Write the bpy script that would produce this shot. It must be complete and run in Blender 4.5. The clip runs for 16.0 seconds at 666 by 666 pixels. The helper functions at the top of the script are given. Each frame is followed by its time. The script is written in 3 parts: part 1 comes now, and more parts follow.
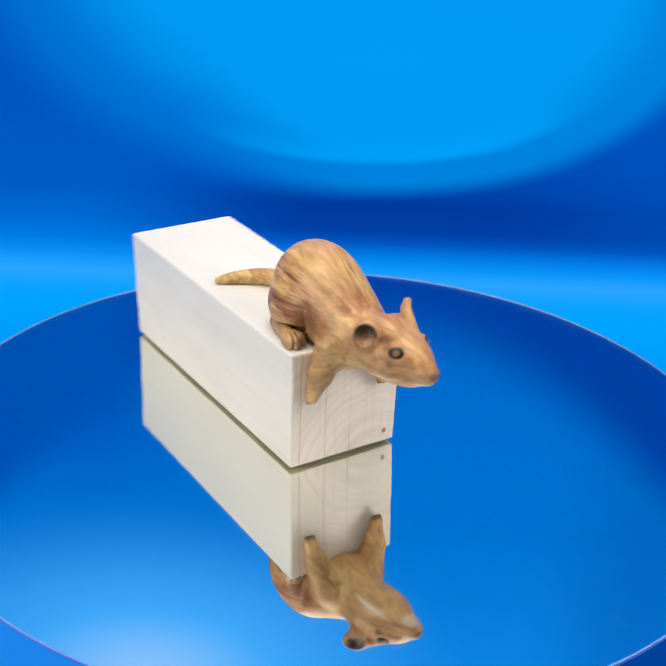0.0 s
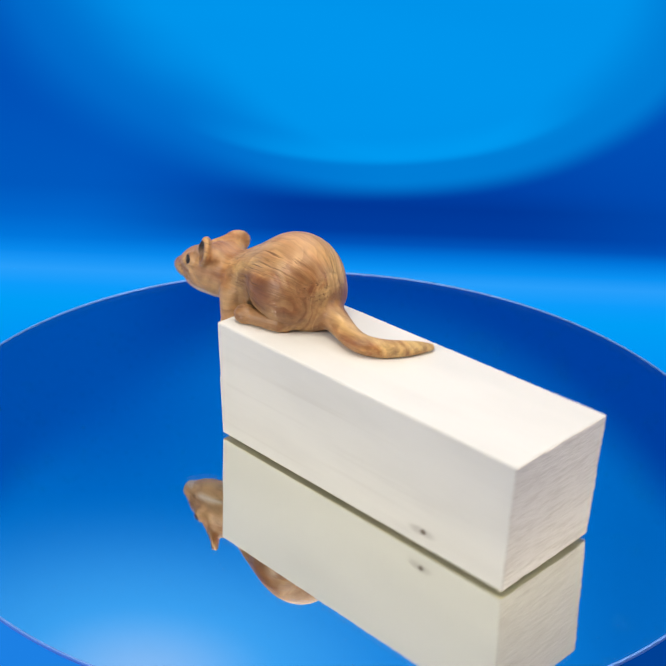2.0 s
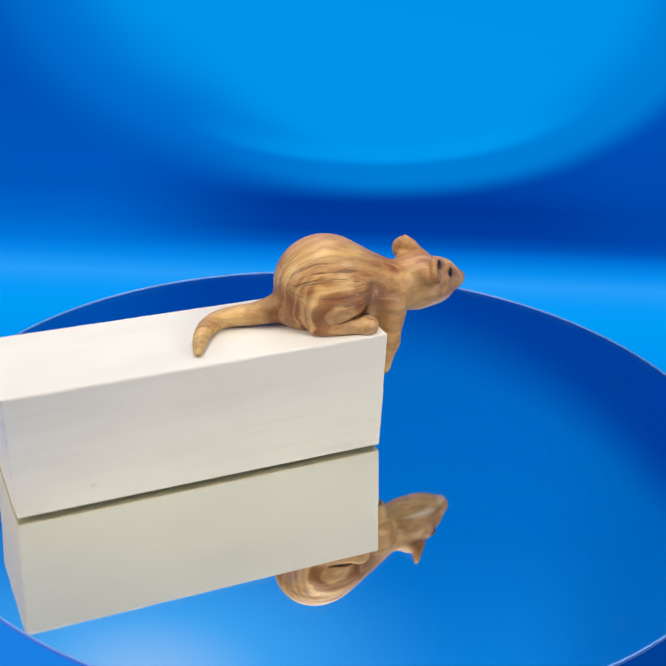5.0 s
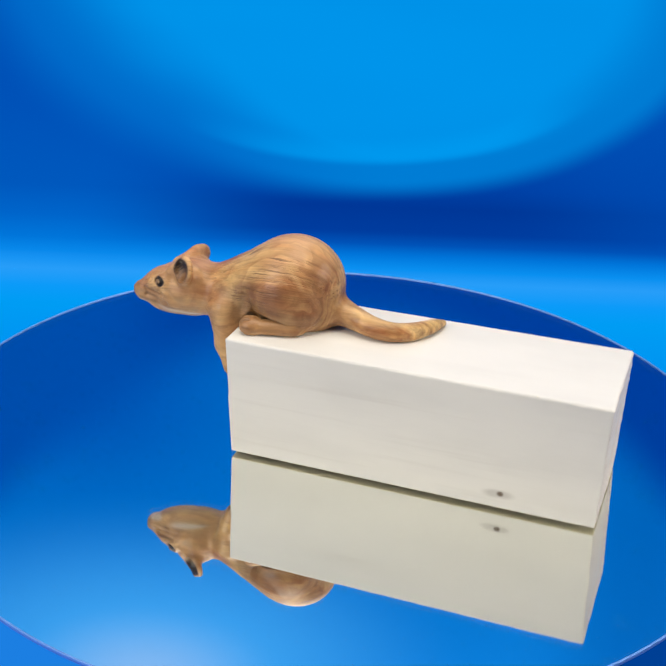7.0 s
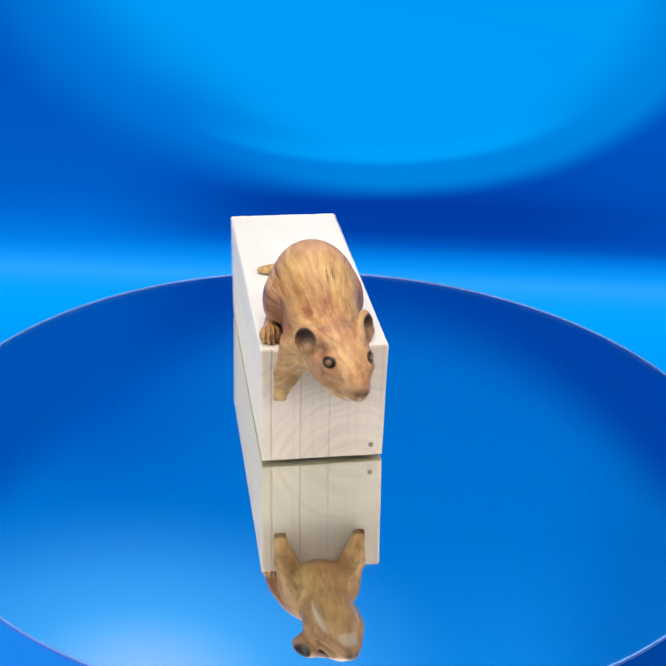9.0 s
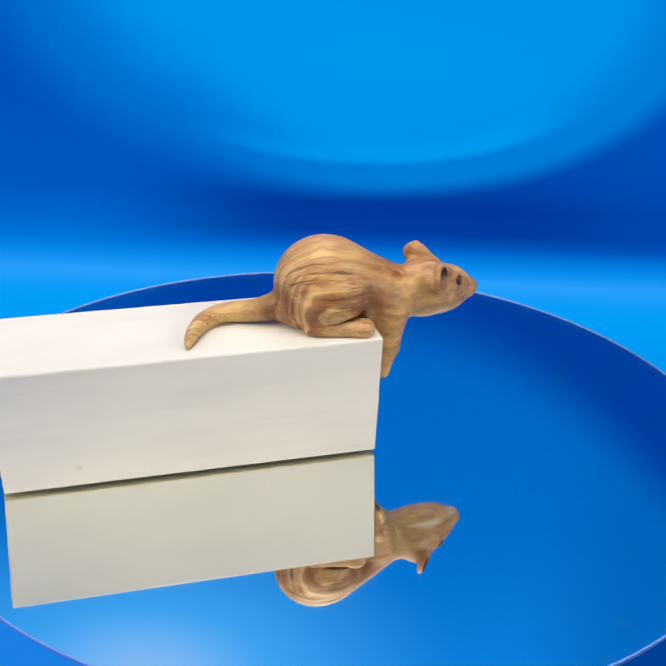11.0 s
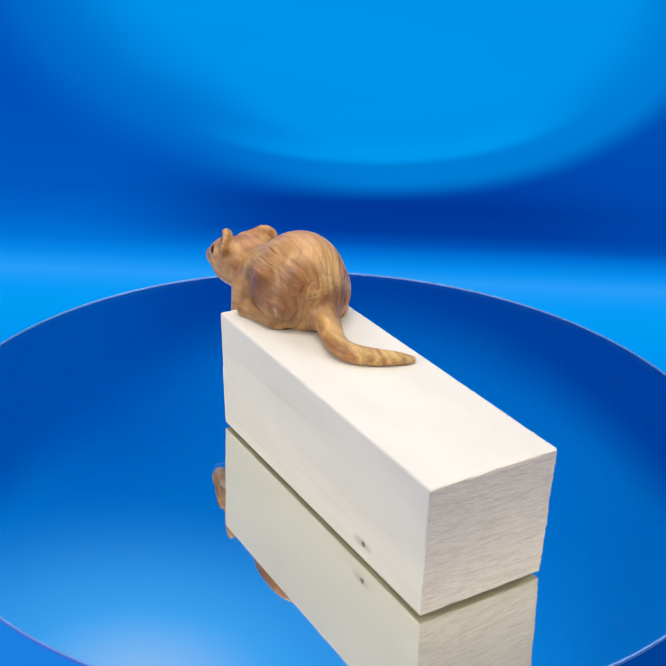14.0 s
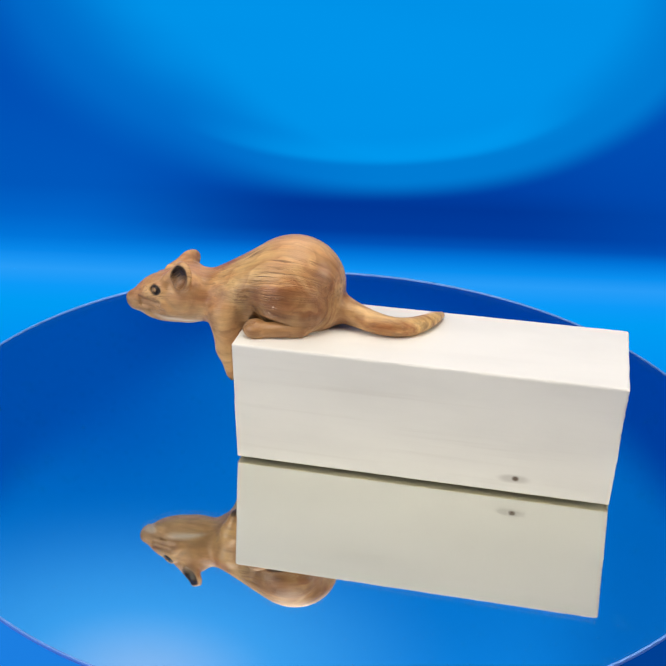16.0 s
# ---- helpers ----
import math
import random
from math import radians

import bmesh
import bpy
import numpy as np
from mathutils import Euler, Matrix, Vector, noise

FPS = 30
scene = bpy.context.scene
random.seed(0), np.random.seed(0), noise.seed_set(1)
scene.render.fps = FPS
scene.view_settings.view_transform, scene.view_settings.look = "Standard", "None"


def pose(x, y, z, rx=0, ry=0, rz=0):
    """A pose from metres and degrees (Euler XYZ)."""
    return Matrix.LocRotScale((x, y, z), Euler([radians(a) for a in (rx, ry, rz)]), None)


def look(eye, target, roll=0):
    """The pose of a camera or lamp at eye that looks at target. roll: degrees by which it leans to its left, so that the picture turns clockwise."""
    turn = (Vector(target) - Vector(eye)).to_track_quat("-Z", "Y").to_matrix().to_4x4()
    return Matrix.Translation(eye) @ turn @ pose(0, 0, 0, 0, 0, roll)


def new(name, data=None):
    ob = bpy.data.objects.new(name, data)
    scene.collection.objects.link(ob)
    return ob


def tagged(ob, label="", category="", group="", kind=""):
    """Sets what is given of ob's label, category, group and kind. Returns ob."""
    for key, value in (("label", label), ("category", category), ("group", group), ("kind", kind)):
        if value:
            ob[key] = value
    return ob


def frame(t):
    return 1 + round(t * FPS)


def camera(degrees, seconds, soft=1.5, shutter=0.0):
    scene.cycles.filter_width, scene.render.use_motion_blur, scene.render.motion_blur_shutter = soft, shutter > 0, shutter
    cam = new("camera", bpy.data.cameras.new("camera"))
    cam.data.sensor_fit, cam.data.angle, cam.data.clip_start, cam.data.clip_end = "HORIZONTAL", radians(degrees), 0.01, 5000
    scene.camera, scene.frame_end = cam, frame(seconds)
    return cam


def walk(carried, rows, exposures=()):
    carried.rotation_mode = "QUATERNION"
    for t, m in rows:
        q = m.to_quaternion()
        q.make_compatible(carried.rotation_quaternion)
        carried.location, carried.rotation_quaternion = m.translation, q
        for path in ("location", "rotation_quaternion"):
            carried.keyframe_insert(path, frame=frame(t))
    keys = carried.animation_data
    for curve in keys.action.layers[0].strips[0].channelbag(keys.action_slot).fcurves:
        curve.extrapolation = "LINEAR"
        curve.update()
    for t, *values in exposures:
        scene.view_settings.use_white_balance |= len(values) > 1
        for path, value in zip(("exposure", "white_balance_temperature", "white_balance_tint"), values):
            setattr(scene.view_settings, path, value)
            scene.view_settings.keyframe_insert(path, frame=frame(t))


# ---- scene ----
# the picture is taken by a still camera on a stand
cam = camera(30.95, 16.0, 1.6, 0.3)
EYE = Vector((0.0, -0.39427, 0.22829))
YAW, PITCH = radians(1.250), radians(25.457)
AIM = EYE + Vector((math.sin(YAW) * math.cos(PITCH), math.cos(YAW) * math.cos(PITCH), -math.sin(PITCH)))
STAND = look(EYE, AIM, 1.262)
# the camera meters a little brighter while the block is seen end-on
walk(cam, [(0.0, STAND), (16.0, STAND)],
     exposures=[(0.0, 0.12), (0.5, 0.02), (1.5, 0.02), (2.5, 0.0), (3.0, 0.03), (3.5, 0.12), (4.0, 0.14), (4.6, 0.0), (6.5, -0.03), (7.5, 0.0), (8.0, 0.04), (8.5, 0.1),
                (9.0, 0.16), (9.6, 0.1), (10.2, 0.0), (12.5, 0.0), (13.0, 0.05), (14.0, -0.02), (16.0, -0.03)])

# ---- light ----
world = bpy.data.worlds.new("studio_air")
scene.world = world
world.use_nodes = True
world.node_tree.nodes["Background"].inputs["Color"].default_value = (0.5, 0.5, 0.52, 1)
world.node_tree.nodes["Background"].inputs["Strength"].default_value = 0.06


def area_lamp(name, eye, target, size, watts, colour):
    lamp = bpy.data.lights.new(name, "AREA")
    lamp.shape, lamp.size, lamp.energy, lamp.color = "SQUARE", size, watts, colour
    ob = new(name, lamp)
    ob.matrix_world = look(eye, target)
    return ob


area_lamp("softbox_above", (-0.05, -0.27, 1.15), (0, 0, 0.04), 0.7, 8.8, (1.0, 0.905, 0.78))
# added lamp out of view, for pale rims on the mirrored mouse
area_lamp("rim_fill_behind", (0.1, 0.62, 1.3), (0, 0, 0.06), 0.7, 5.0, (1.0, 0.93, 0.83))
# two added fill lamps out of view, set to brighten the block's sides
area_lamp("fill_right", (1.12, -0.5, 0.7), (0, 0, 0.05), 0.5, 9.4, (1.0, 0.945, 0.875))
area_lamp("fill_left", (-1.05, -0.62, 0.68), (0, 0, 0.05), 0.5, 9.4, (1.0, 0.945, 0.875))


# ---- materials ----
class Net:
    """A node material under construction."""

    def __init__(self, name):
        self.mat = bpy.data.materials.new(name)
        self.mat.use_nodes = True
        self.tree = self.mat.node_tree
        self.tree.nodes.clear()
        self.out = self.tree.nodes.new("ShaderNodeOutputMaterial")

    def put(self, kind, **sockets):
        n = self.tree.nodes.new("ShaderNode" + kind)
        for key, value in sockets.items():
            s = n.inputs[int(key[1:])] if key[0] == "i" and key[1:].isdigit() else n.inputs[key.replace("_", " ")]
            if isinstance(value, bpy.types.NodeSocket):
                self.tree.links.new(value, s)
            else:
                s.default_value = value
        return n

    def math(self, op, a, b=0.0, c=0.0):
        n = self.put("Math", i0=a, i1=b, i2=c)
        n.operation = op
        return n.outputs[0]

    def ramp(self, fac, stops, smooth=False):
        n = self.put("ValToRGB", i0=fac)
        n.color_ramp.interpolation = "EASE" if smooth else "LINEAR"
        e = n.color_ramp.elements
        while len(e) < len(stops):
            e.new(0.5)
        for el, (p, col) in zip(e, stops):
            el.position = p
            el.color = (*col, 1) if isinstance(col, tuple) else (col, col, col, 1)
        return n.outputs[0]

    def mix(self, fac, a, b, blend="MIX"):
        n = self.tree.nodes.new("ShaderNodeMix")
        n.data_type, n.blend_type = "RGBA", blend
        for s, value in ((n.inputs[0], fac), (n.inputs[6], a), (n.inputs[7], b)):
            if isinstance(value, bpy.types.NodeSocket):
                self.tree.links.new(value, s)
            else:
                s.default_value = (*value, 1) if isinstance(value, tuple) else value
        return n.outputs[2]

    def step(self, x, lo, hi):
        n = self.put("MapRange", i0=x, i1=lo, i2=hi)
        n.interpolation_type = "SMOOTHSTEP"
        return n.outputs[0]

    def finish(self, shader):
        self.tree.links.new(shader, self.out.inputs[0])
        return self.mat


def srgb(r, g, b):
    return tuple(c / 12.92 if c <= 0.04045 else ((c + 0.055) / 1.055) ** 2.4 for c in (r / 255, g / 255, b / 255))


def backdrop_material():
    """Blue sweep that glows by itself, light pools painted in: v runs along the sheet from the table up the wall, u
    across it.
    """
    n = Net("painted_glow_sheet")
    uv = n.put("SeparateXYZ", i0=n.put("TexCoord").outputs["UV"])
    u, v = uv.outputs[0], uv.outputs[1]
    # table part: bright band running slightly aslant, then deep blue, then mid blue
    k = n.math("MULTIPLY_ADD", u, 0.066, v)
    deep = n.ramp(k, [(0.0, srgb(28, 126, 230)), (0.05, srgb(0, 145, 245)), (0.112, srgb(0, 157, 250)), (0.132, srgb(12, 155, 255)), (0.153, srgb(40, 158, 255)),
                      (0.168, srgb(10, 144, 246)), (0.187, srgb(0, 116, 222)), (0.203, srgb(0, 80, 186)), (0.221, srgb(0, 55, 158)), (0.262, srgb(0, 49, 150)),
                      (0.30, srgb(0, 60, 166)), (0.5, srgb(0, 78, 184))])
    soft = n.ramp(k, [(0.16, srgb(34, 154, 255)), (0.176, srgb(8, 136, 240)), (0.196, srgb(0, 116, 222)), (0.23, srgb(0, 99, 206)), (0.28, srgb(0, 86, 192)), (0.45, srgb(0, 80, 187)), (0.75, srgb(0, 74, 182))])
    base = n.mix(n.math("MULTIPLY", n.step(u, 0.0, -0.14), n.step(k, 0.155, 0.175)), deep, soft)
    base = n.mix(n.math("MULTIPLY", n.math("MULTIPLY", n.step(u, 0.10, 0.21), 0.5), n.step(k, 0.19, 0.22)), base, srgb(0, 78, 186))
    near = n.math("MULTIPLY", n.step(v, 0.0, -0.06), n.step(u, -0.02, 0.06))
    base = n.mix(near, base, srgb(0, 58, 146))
    # wide pool of light with a stepped edge, painted into the glow colour
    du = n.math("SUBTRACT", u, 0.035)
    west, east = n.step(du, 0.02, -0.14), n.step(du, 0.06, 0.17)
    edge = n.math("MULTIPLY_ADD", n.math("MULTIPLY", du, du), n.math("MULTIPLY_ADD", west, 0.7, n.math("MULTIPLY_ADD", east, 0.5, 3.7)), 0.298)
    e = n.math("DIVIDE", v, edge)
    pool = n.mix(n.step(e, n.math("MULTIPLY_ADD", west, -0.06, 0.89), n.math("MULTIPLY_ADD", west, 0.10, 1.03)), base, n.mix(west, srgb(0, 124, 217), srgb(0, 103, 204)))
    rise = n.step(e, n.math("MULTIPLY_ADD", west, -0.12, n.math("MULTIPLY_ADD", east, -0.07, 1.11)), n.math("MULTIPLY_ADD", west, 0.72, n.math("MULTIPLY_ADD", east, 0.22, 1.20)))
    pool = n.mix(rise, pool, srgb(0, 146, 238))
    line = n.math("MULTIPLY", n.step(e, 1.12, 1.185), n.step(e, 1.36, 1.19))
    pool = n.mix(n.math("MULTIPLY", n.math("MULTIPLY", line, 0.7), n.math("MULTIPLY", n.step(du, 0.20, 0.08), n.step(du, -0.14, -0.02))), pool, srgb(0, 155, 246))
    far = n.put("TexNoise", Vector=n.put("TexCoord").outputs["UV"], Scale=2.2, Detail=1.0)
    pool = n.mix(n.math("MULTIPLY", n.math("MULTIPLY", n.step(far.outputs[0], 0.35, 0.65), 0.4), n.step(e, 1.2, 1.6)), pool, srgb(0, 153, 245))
    # upright part, met only in the mirror: painted lit area above a dark bow-shaped border
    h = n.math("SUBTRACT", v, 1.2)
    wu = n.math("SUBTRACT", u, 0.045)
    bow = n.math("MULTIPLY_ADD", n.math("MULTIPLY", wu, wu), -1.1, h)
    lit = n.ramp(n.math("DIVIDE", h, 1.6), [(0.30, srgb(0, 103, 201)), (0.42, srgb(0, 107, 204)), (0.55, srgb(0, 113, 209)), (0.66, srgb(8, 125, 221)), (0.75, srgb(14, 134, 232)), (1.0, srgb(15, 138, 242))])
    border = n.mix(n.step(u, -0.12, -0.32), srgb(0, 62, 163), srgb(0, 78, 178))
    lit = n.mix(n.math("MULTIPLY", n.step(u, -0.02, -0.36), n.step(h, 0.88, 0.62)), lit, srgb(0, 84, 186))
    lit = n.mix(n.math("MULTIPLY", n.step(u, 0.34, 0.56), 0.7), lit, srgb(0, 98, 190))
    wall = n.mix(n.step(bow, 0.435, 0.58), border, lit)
    # bright glow painted here for the platter to mirror
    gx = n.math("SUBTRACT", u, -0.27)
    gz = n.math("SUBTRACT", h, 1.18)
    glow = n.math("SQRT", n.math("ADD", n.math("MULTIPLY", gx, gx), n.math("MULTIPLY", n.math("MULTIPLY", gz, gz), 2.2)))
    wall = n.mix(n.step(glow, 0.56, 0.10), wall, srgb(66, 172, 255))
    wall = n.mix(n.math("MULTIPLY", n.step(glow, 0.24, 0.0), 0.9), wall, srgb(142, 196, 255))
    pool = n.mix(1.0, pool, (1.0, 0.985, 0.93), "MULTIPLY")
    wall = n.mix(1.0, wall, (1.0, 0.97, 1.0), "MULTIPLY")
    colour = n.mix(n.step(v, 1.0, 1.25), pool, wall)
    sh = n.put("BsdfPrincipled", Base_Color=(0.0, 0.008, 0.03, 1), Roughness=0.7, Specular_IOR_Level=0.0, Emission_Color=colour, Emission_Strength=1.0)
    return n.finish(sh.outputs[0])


def plaster_material(name, colour):
    n = Net(name)
    tex = n.put("TexNoise", Scale=6.0, Detail=5.0)
    c = n.mix(n.math("MULTIPLY", tex.outputs[0], 0.25), colour, tuple(x * 0.8 for x in colour))
    bump = n.put("Bump", Strength=0.1, Distance=0.002, Height=tex.outputs[0])
    return n.finish(n.put("BsdfPrincipled", Base_Color=c, Roughness=0.85, Normal=bump.outputs[0]).outputs[0])


def mirror_material():
    n = Net("silvered_mirror")
    tex = n.put("TexNoise", Vector=n.put("TexCoord").outputs["Object"], Scale=30.0, Detail=3.0)
    rough = n.math("MULTIPLY", n.step(tex.outputs[0], 0.5, 0.8), 0.02)
    return n.finish(n.put("BsdfPrincipled", Base_Color=(0.955, 0.962, 0.94, 1), Metallic=1.0, Roughness=rough).outputs[0])


def glass_material():
    n = Net("float_glass")
    clear = n.put("BsdfTransparent", Color=(0.99, 0.993, 0.985, 1))
    gloss = n.put("BsdfGlossy", Color=(1, 1, 1, 1), Roughness=0.02)
    return n.finish(n.put("MixShader", i0=0.035, i1=clear.outputs[0], i2=gloss.outputs[0]).outputs[0])


def rim_material():
    n = Net("polished_rim")
    tex = n.put("TexNoise", Vector=n.put("TexCoord").outputs["Object"], Scale=60.0, Detail=3.0)
    c = n.mix(tex.outputs[0], (0.11, 0.29, 0.74), (0.17, 0.36, 0.82))
    return n.finish(n.put("BsdfPrincipled", Base_Color=c, Metallic=0.3, Roughness=0.45).outputs[0])


def painted_wood_material():
    """White-washed softwood: sawn end, knots and faint grain."""
    n = Net("white_washed_wood")
    co = n.put("TexCoord").outputs["Object"]
    xyz = n.put("SeparateXYZ", i0=co)
    x, y, z = xyz.outputs
    # grain along the length
    long = n.put("TexNoise", Vector=n.put("Mapping", Vector=co, Scale=(9, 160, 260)).outputs[0], Scale=1.0, Detail=6.0, Roughness=0.6)
    blotch = n.put("TexNoise", Vector=n.put("Mapping", Vector=co, Scale=(18, 40, 60)).outputs[0], Scale=1.0, Detail=3.0)
    c = n.mix(n.step(blotch.outputs[0], 0.35, 0.75), (0.80, 0.79, 0.748), (0.74, 0.732, 0.695))
    c = n.mix(n.math("MULTIPLY", n.step(long.outputs[0], 0.52, 0.78), n.math("MULTIPLY_ADD", n.step(z, 0.0445, 0.040), 0.26, 0.08)), c, (0.60, 0.575, 0.53))
    # sawn rear end
    nx = n.put("SeparateXYZ", i0=n.put("TexCoord").outputs["Normal"]).outputs[0]
    rear = n.step(nx, -0.5, -0.8)
    saw = n.put("TexNoise", Vector=n.put("Mapping", Vector=co, Scale=(40, 125, 900)).outputs[0], Scale=1.0, Detail=4.0, Roughness=0.6)
    cr = n.mix(n.step(saw.outputs[0], 0.46, 0.64), (0.83, 0.775, 0.71), (0.74, 0.68, 0.61))
    c = n.mix(rear, c, cr)
    # planed front end: growth rings and upright saw marks
    front = n.step(nx, 0.5, 0.8)
    dy = n.math("SUBTRACT", y, 0.0155)
    dz = n.math("SUBTRACT", z, -0.007)
    rad = n.math("SQRT", n.math("ADD", n.math("MULTIPLY", dy, dy), n.math("MULTIPLY", dz, dz)))
    wob = n.put("TexNoise", Vector=co, Scale=90.0, Detail=2.0)
    rad = n.math("ADD", rad, n.math("MULTIPLY", wob.outputs[0], 0.0045))
    rings = n.put("TexNoise", Vector=n.put("CombineXYZ", i0=n.math("MULTIPLY", rad, 560.0), i1=n.math("MULTIPLY", y, 30.0), i2=n.math("MULTIPLY", z, 30.0)).outputs[0], Scale=1.0, Detail=2.0).outputs[0]
    tall = n.put("TexNoise", Vector=n.put("Mapping", Vector=co, Scale=(1, 420, 12)).outputs[0], Scale=1.0, Detail=3.0).outputs[0]
    cut = 0.0
    for at in (-0.0159, -0.0055, 0.0049):
        off = n.math("ABSOLUTE", n.math("ADD", n.math("SUBTRACT", y, at), n.math("MULTIPLY", n.math("SUBTRACT", wob.outputs[0], 0.5), 0.0012)))
        cut = n.math("MAXIMUM", n.step(off, 0.0004, 0.0001), cut)
    lines = n.math("MULTIPLY", cut, n.step(tall, 0.2, 0.6))
    cf = n.mix(n.math("MULTIPLY", n.step(rings, 0.40, 0.66), 0.29), (0.83, 0.76, 0.69), (0.56, 0.51, 0.475))
    cf = n.mix(n.math("MULTIPLY", n.step(tall, 0.5, 0.75), 0.3), cf, (0.60, 0.53, 0.45))
    cf = n.mix(n.math("MULTIPLY", lines, 0.38), cf, (0.40, 0.33, 0.26))
    c = n.mix(front, c, cf)
    # pale straw underside, coloured to lighten the gap over the mirror
    c = n.mix(n.step(n.put("SeparateXYZ", i0=n.put("TexCoord").outputs["Normal"]).outputs[2], -0.5, -0.8), c, (0.86, 0.78, 0.54))

    def knot(colour, at, wide, tall, dark, axis):
        a = n.math("DIVIDE", n.math("SUBTRACT", x if axis == "y" else y, at[0]), wide)
        b = n.math("DIVIDE", n.math("SUBTRACT", z, at[1]), tall)
        d = n.math("SQRT", n.math("ADD", n.math("MULTIPLY", a, a), n.math("MULTIPLY", b, b)))
        d = n.math("ADD", d, n.math("MULTIPLY", n.math("SUBTRACT", wob.outputs[0], 0.5), 0.7))
        side = {"y": n.math("GREATER_THAN", y, 0.0), "-": n.math("LESS_THAN", y, 0.0), "x": front}["-" if at[2] < 0 else axis]
        return n.mix(n.math("MULTIPLY", n.math("MULTIPLY", n.step(d, 1.0, 0.35), dark), side), colour, (0.09, 0.055, 0.03))

    c = knot(c, (-0.0792, 0.0057, 1), 0.0016, 0.0014, 0.92, "y")
    c = knot(c, (-0.0785, 0.0056, 1), 0.0065, 0.0022, 0.28, "y")
    c = knot(c, (0.0202, 0.0044, 1), 0.0013, 0.0015, 0.75, "x")
    c = knot(c, (-0.0857, 0.0071, -1), 0.0016, 0.0014, 0.12, "y")
    height = n.mix(rear, n.math("MULTIPLY", long.outputs[0], 0.35), n.math("MULTIPLY", saw.outputs[0], 2.6))
    height = n.mix(front, height, n.math("MULTIPLY", n.math("MULTIPLY_ADD", lines, 1.4, rings), -0.4))
    bump = n.put("Bump", Strength=0.55, Distance=0.0006, Height=height)
    sh = n.put("BsdfPrincipled", Base_Color=c, Roughness=0.62, Specular_IOR_Level=0.3, Normal=bump.outputs[0])
    return n.finish(sh.outputs[0])


def carved_wood_material():
    """Oiled yew with curving growth rings; a mask holds scorching and painted crease shade."""
    n = Net("oiled_carved_wood")
    co = n.put("TexCoord").outputs["Object"]
    warp = n.put("TexNoise", Vector=n.put("Mapping", Vector=co, Scale=(26, 60, 60)).outputs[0], Scale=1.0, Detail=4.0)
    off = n.put("VectorMath", i0=warp.outputs[1], i1=(0.5, 0.5, 0.5))
    off.operation = "SUBTRACT"
    sc = n.put("VectorMath", i0=off.outputs[0], i1=(0.003, 0.006, 0.005))
    sc.operation = "MULTIPLY"
    moved = n.put("VectorMath", i0=co, i1=sc.outputs[0])
    xyz = n.put("SeparateXYZ", i0=moved.outputs[0])
    x, y, z = xyz.outputs
    # pith lies beside the animal, along its length
    dy = n.math("SUBTRACT", y, n.math("MULTIPLY_ADD", x, 0.10, -0.042))
    dz = n.math("MULTIPLY", n.math("SUBTRACT", z, n.math("MULTIPLY_ADD", x, -0.2, 0.038)), 0.62)
    rad = n.math("SQRT", n.math("ADD", n.math("MULTIPLY", dy, dy), n.math("MULTIPLY", dz, dz)))
    band = n.put("TexNoise", Scale=1.0, Detail=3.0, Roughness=0.65, Vector=n.put("CombineXYZ", i0=n.math("MULTIPLY", rad, 330.0), i1=n.math("MULTIPLY", x, 14.0), i2=n.math("MULTIPLY", y, 10.0)).outputs[0])
    # fibres that run along the animal and round its rump
    ay = n.math("SUBTRACT", y, 0.0015)
    az = n.math("SUBTRACT", z, 0.054)
    ar = n.math("MAXIMUM", n.math("SQRT", n.math("ADD", n.math("MULTIPLY", ay, ay), n.math("MULTIPLY", az, az))), 0.0145)
    cy, cz = n.math("DIVIDE", ay, ar), n.math("DIVIDE", az, ar)

    def fibres(across, along, detail):
        v = n.put("CombineXYZ", i0=n.math("MULTIPLY", x, along), i1=n.math("MULTIPLY", cy, across), i2=n.math("MULTIPLY_ADD", cz, across, n.math("MULTIPLY", ar, 60.0)))
        return n.put("TexNoise", Scale=1.0, Detail=detail, Roughness=0.62, Vector=v.outputs[0]).outputs[0]

    wide_f, fine_f, hair_f = fibres(4.2, 26.0, 3.0), fibres(15.0, 42.0, 4.0), fibres(26.0, 75.0, 3.0)
    fine = n.put("TexNoise", Scale=1.0, Detail=4.0, Roughness=0.7, Vector=n.put("CombineXYZ", i0=n.math("MULTIPLY", rad, 1100.0), i1=n.math("MULTIPLY", x, 55.0), i2=n.math("MULTIPLY", y, 30.0)).outputs[0])
    patch = n.put("TexNoise", Vector=co, Scale=38.0, Detail=2.0)
    rump = n.math("MULTIPLY", n.step(x, 0.016, -0.006), n.step(x, -0.027, -0.018))
    wav = n.put("TexNoise", Vector=co, Scale=75.0, Detail=2.0)
    rad = n.math("MULTIPLY_ADD", wav.outputs[0], 0.009, rad)
    loops = n.put("TexNoise", Scale=1.0, Detail=2.0, Roughness=0.5, Vector=n.put("CombineXYZ", i0=n.math("MULTIPLY", rad, 420.0), i1=n.math("MULTIPLY", x, 8.0), i2=n.math("MULTIPLY", z, 9.0)).outputs[0]).outputs[0]
    side_tone = n.math("ADD", n.math("MULTIPLY", band.outputs[0], 0.42), n.math("MULTIPLY", wide_f, 0.58))
    low = n.step(z, 0.074, 0.054)
    rump_tone = n.math("ADD", n.math("MULTIPLY", n.math("SUBTRACT", loops, 0.5), n.math("MULTIPLY_ADD", low, 1.7, 0.35)), n.math("MULTIPLY_ADD", low, -0.06, n.math("MULTIPLY_ADD", wide_f, 0.3, 0.39)))
    tone = n.math("ADD", n.math("MULTIPLY", side_tone, n.math("SUBTRACT", 1.0, rump)), n.math("MULTIPLY", rump_tone, rump))
